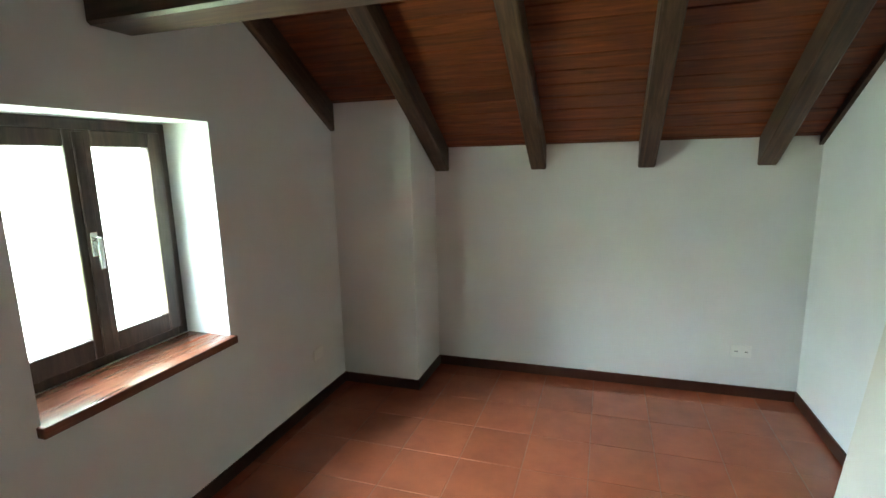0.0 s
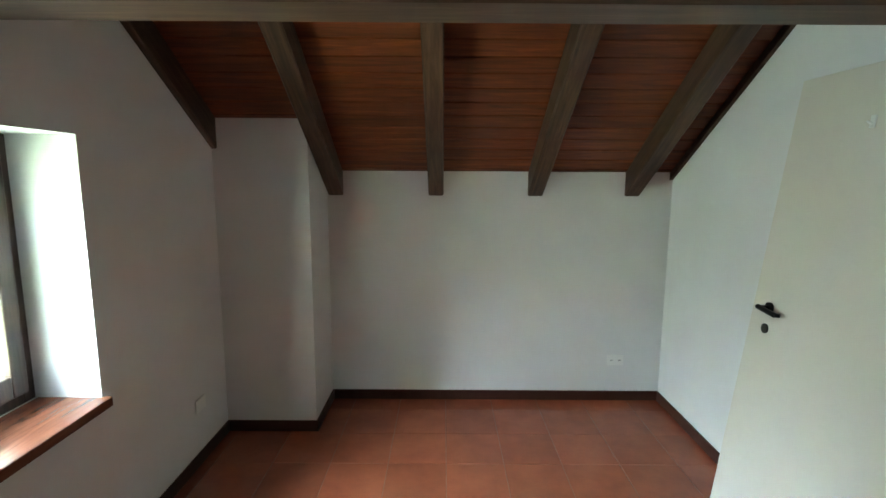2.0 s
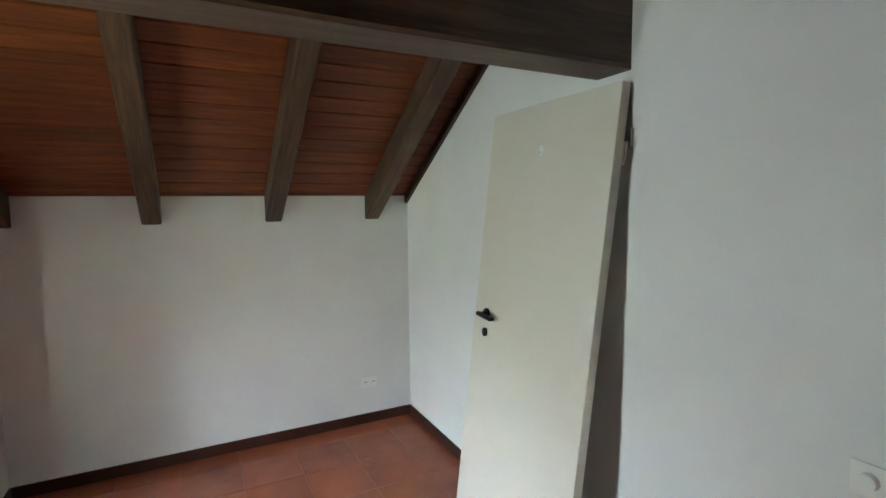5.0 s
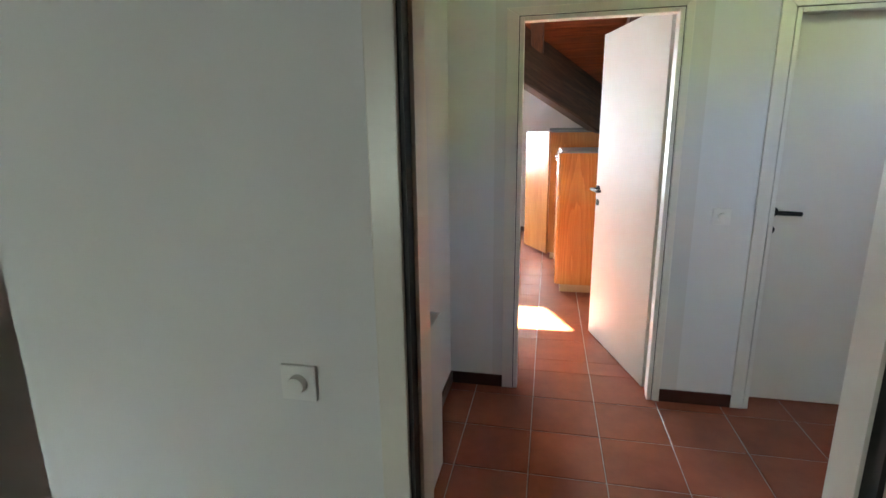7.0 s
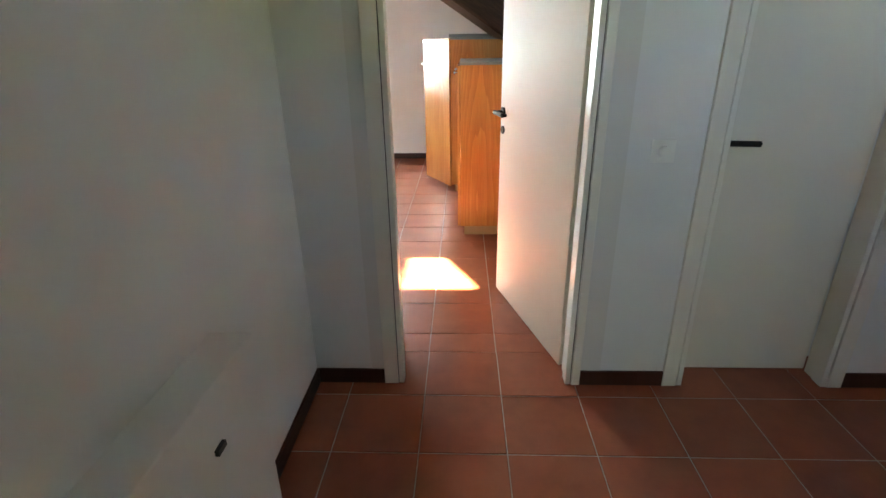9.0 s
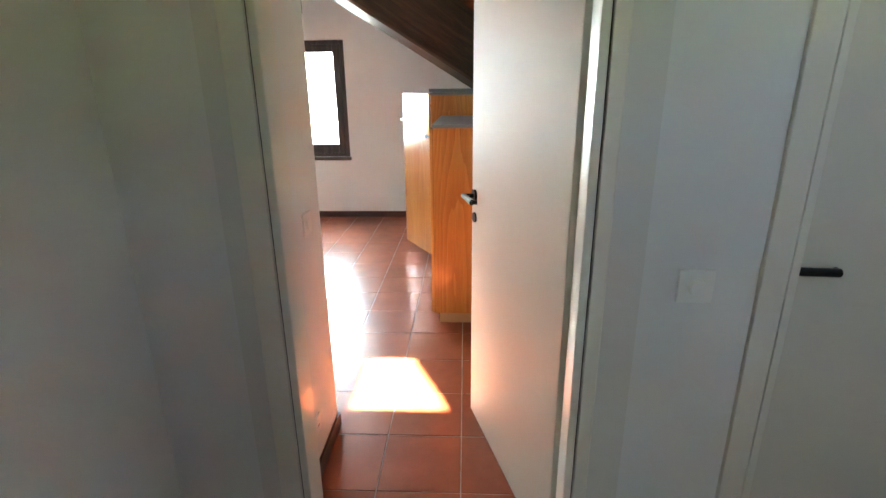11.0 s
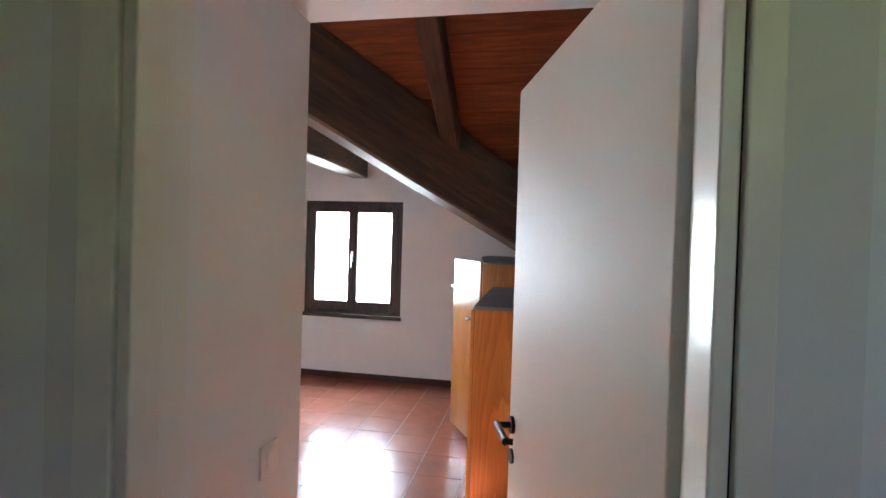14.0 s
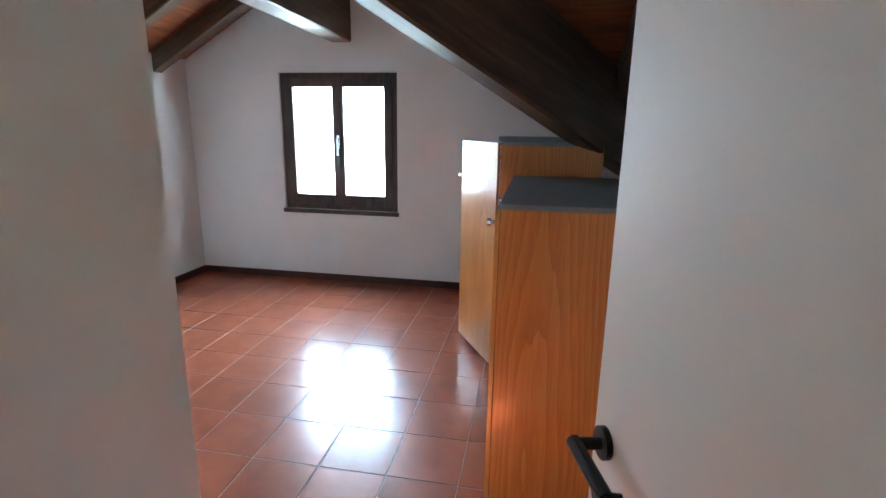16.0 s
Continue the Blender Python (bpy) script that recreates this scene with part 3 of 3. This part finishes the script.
for y in (-0.40, 0.45, 1.30):
    x_end = RX + RY - y - 0.05
    beam("rafter", (3.88, y, roof_a(3.88) - 0.165), (x_end, y, roof_a(x_end) - 0.165), 0.115, 0.163,
         "dark-stained sloping timber rafter under the reddish board ceiling", group="rafters of the second room")
for x in (5.55, 6.20, 6.85, 7.50):
    for sgn in (-1, 1):
        d0 = max(0.0, x - RX) if x < 6 else 0.1
        outer = N2 - RY if sgn > 0 else 2.8
        if sgn < 0 and x - RX > 0:
            outer = 2.8
        d0 = 0.1
        d1 = min(outer, x - RX - 0.12)
        beam("rafter", (x, RY + sgn * d0, RZ - RS * d0 - 0.165), (x, RY + sgn * d1, RZ - RS * d1 - 0.165), 0.115, 0.163,
             "dark-stained sloping timber rafter under the reddish board ceiling", group="rafters of the second room")

# ---- wardrobe and cabinet ----
def cupboard(name, x0, x1, y0, y1, h, label, door_splits, open_first=0.0, top_mat=None, knobs="low"):
    root = anchor(name, (x0, y1, 0), label, "cabinet")
    w, d, t = x1 - x0, y1 - y0, 0.018
    bm = bmesh.new()
    box(bm, 0, t, -d, 0, 0.075, h, 0.002)
    part("side_panel", bm, M_OAK, root)
    bm = bmesh.new()
    box(bm, w - t, w, -d, 0, 0.075, h, 0.002)
    part("side_panel", bm, M_OAK, root)
    bm = bmesh.new()
    box(bm, t, w - t, -d, -d + 0.006, 0.06, h)
    part("back_panel", bm, M_OAK, root)
    bm = bmesh.new()
    box(bm, -0.004, w + 0.004, -d, 0.004, h, h + 0.02, 0.002)
    part("top_panel", bm, top_mat or M_OAK, root, label="grey cabinet top")
    bm = bmesh.new()
    box(bm, t, w - t, -d, -0.03, 0.07, 0.088)
    part("bottom_panel", bm, M_OAK, root)
    bm = bmesh.new()
    box(bm, 0.012, w - 0.012, -d + 0.01, -0.03, 0, 0.073)
    part("plinth", bm, M_PLINTH, root, label="pale recessed plinth")
    return root


cab = cupboard("cabinet", 4.908, 6.06, -0.42, 0.196, 1.292, "low orange oak-veneer cabinet with a grey top, closed", 2, top_mat=M_GREYTOP)
ward = cupboard("wardrobe", 6.20, 7.40, -0.30, 0.290, 1.475, "orange oak-veneer wardrobe with one door standing open", 2, top_mat=M_GREYTOP)


def cupboard_door(parent, x, w, z0, z1, angle, hinge_left=True, knob=0.10):
    root = new("door")
    root.parent = parent
    root.location = (x, 0.002, 0)
    root.rotation_euler = (0, 0, angle)
    s = 1 if hinge_left else -1
    bm = bmesh.new()
    box(bm, *sorted((0, s * w)), 0, 0.018, z0, z1, 0.002)
    part("door_panel", bm, M_OAK, root)
    bm = bmesh.new()
    kx = s * (w - 0.024)
    cyl(bm, (kx, 0.018, z1 - knob), (kx, 0.034, z1 - knob), 0.006)
    cyl(bm, (kx, 0.034, z1 - knob), (kx, 0.046, z1 - knob), 0.015, 16, 0.012)
    part("knob", bm, M_CHROME, root, label="round bright metal knob")


cupboard_door(cab, 0.574, 0.572, 0.08, 1.287, 0.0, False, 0.045)
cupboard_door(cab, 1.150, 0.572, 0.08, 1.287, 0.0, False, 0.045)
cupboard_door(ward, 0.002, 0.575, 0.06, 1.49, radians(29.5), True, 0.235)
cupboard_door(ward, 1.198, 0.595, 0.06, 1.47, 0.0, False)


# ---- switches and sockets ----
def plate(name, place, face, w, h, label, kind_of):
    """A wall plate; face: rotation about z, so that local -y looks into the room."""
    root = anchor(name, place, label, "switch" if "switch" in name or "dimmer" in name else "socket")
    root.rotation_euler = (0, 0, face)
    bm = bmesh.new()
    box(bm, -w / 2, w / 2, -0.009, 0, -h / 2, h / 2, 0.002)
    part("cover_plate", bm, M_PLASTIC, root)
    if kind_of == "dial":
        bm = bmesh.new()
        cyl(bm, (0, -0.009, 0), (0, -0.026, 0), 0.021, 28, 0.019)
        part("knob", bm, M_PLASTIC, root, label="round white dimmer knob")
    elif kind_of == "rocker":
        bm = bmesh.new()
        box(bm, -0.012, 0.012, -0.014, -0.009, -0.022, 0.022, 0.002)
        part("rocker", bm, M_PLASTIC, root)
    elif kind_of == "socket":
        for dx in (-w / 4, w / 4):
            bm = bmesh.new()
            cyl(bm, (dx, -0.009, 0), (dx, -0.011, 0), 0.016, 20)
            part("socket_insert", bm, M_PLASTIC, root)
            bm = bmesh.new()
            for px in (-0.007, 0, 0.007):
                cyl(bm, (dx + px, -0.0108, 0), (dx + px, -0.0122, 0), 0.0030, 8)
            part("socket_holes", bm, M_BLACK, root)
    elif kind_of == "single":
        bm = bmesh.new()
        cyl(bm, (0, -0.009, 0), (0, -0.011, 0), 0.016, 20)
        part("socket_insert", bm, M_PLASTIC, root)
        bm = bmesh.new()
        for px in (-0.007, 0, 0.007):
            cyl(bm, (px, -0.0108, 0), (px, -0.0122, 0), 0.0030, 8)
        part("socket_holes", bm, M_BLACK, root)
    return root


plate("dimmer_switch", (EX - 0.02, 0.815, 0.950), radians(-90), 0.082, 0.082, "square white dimmer plate with a round knob on the white wall", "dial")
plate("wall_socket", (0.898, NY, 0.312), 0, 0.12, 0.08, "white double wall socket low on the plaster wall", "socket")
plate("light_switch", (3.628, PN, 1.038), 0, 0.085, 0.085, "square white light switch on the passage wall", "rocker")
plate("blank_switch", (HX, -0.560, 1.048), radians(-90), 0.085, 0.085, "white switch plate with a small round button between two doors", "dial")

plate("blank_plate", (WX, 2.87, 0.345), radians(90), 0.11, 0.075, "blank white cover plate low on the plaster wall", "blank")
plate("passage_socket", (3.515, PN, 0.233), 0, 0.075, 0.075, "small white wall socket low on the passage wall", "single")

book = anchor("flat_box", (6.26, 0.12, 1.497), "thin dark flat box lying on the wardrobe", "box")
boxes("box_body", [(0, 0.42, -0.22, 0.19, 0, 0.028)], M_GREYTOP, book, bevel=0.003)

# ---- outside ----
boxes("ground", [(-400, 400, -400, 400, -3.4, -3.2)], M_GRASS, kind="structure")


def hillside():
    """An unseen green slope added west of the house to tint and cut off sky light, taller towards the north-west."""
    bm = bmesh.new()
    grid = []
    for i in range(61):
        az = radians(-80 + 160 * i / 60)          # from south-west to north-west
        ring = []
        for j in range(15):
            d = 9 + 26 * j / 14
            steep = math.tan(radians(20.0 if az < radians(9) else 46.0))
            z = -3.2 + (1.4 + 3.2 + d * steep) * min(1.0, (d - 9) / 9) ** 1.3 if j else -3.3
            z = min(z, 1.4 + d * steep)
            p = Vector((-2.0 - d * math.cos(az), 1.66 + d * math.sin(az), z))
            if j:
                p += Vector((0.5, 0.5, 0.25)) * noise.noise(p * 0.45) * 1.6
            ring.append(bm.verts.new(p))
        grid.append(ring)
    for a, c in zip(grid, grid[1:]):
        for j in range(14):
            bm.faces.new((a[j], a[j + 1], c[j + 1], c[j]))
    return part("hillside", bm, M_GRASS, kind="structure", smooth=True)


hillside()


# ---- floor tiles ----
def tiles():
    P = 0.335
    me = bpy.data.meshes.new("tile")
    bm = bmesh.new()
    box(bm, 0.0020, P - 0.0020, 0.0020, P - 0.0020, -0.02, 0.0, 0.0)
    top = [e for e in bm.edges if all(abs(v.co.z) < 1e-6 for v in e.verts)]
    bmesh.ops.bevel(bm, geom=top, offset=0.0018, segments=1, affect="EDGES")
    bmesh.ops.recalc_face_normals(bm, faces=bm.faces)
    bm.to_mesh(me), bm.free()
    me.materials.append(M_TILE)
    floor = bpy.data.objects["floor"]
    rects = [(WX, EX, SY, NY, -1.02, 2.51), (EX, 3.25, HS, HN, 2.25, 0.01), (3.25, FX, S2, N2, 3.755, 0.012)]
    for x0, x1, y0, y1, px, py in rects:
        i0, i1 = math.floor((x0 - px) / P), math.ceil((x1 - px) / P)
        j0, j1 = math.floor((y0 - py) / P), math.ceil((y1 - py) / P)
        for i in range(i0, i1):
            for j in range(j0, j1):
                a, c = px + i * P, py + j * P
                if a >= x0 - 1e-3 and a + P <= x1 + 1e-3:
                    ob = new("tile", me)
                    ob.location = (a, c, 0.0)
                    ob.parent = floor
                else:
                    b0, b1 = max(a, x0), min(a + P, x1)
                    if b1 - b0 < 0.01:
                        continue
                    bm = bmesh.new()
                    box(bm, b0 + 0.0020, b1 - 0.0020, c + 0.0020, c + P - 0.0020, -0.02, 0.0)
                    part("tile", bm, M_TILE, floor)


tiles()
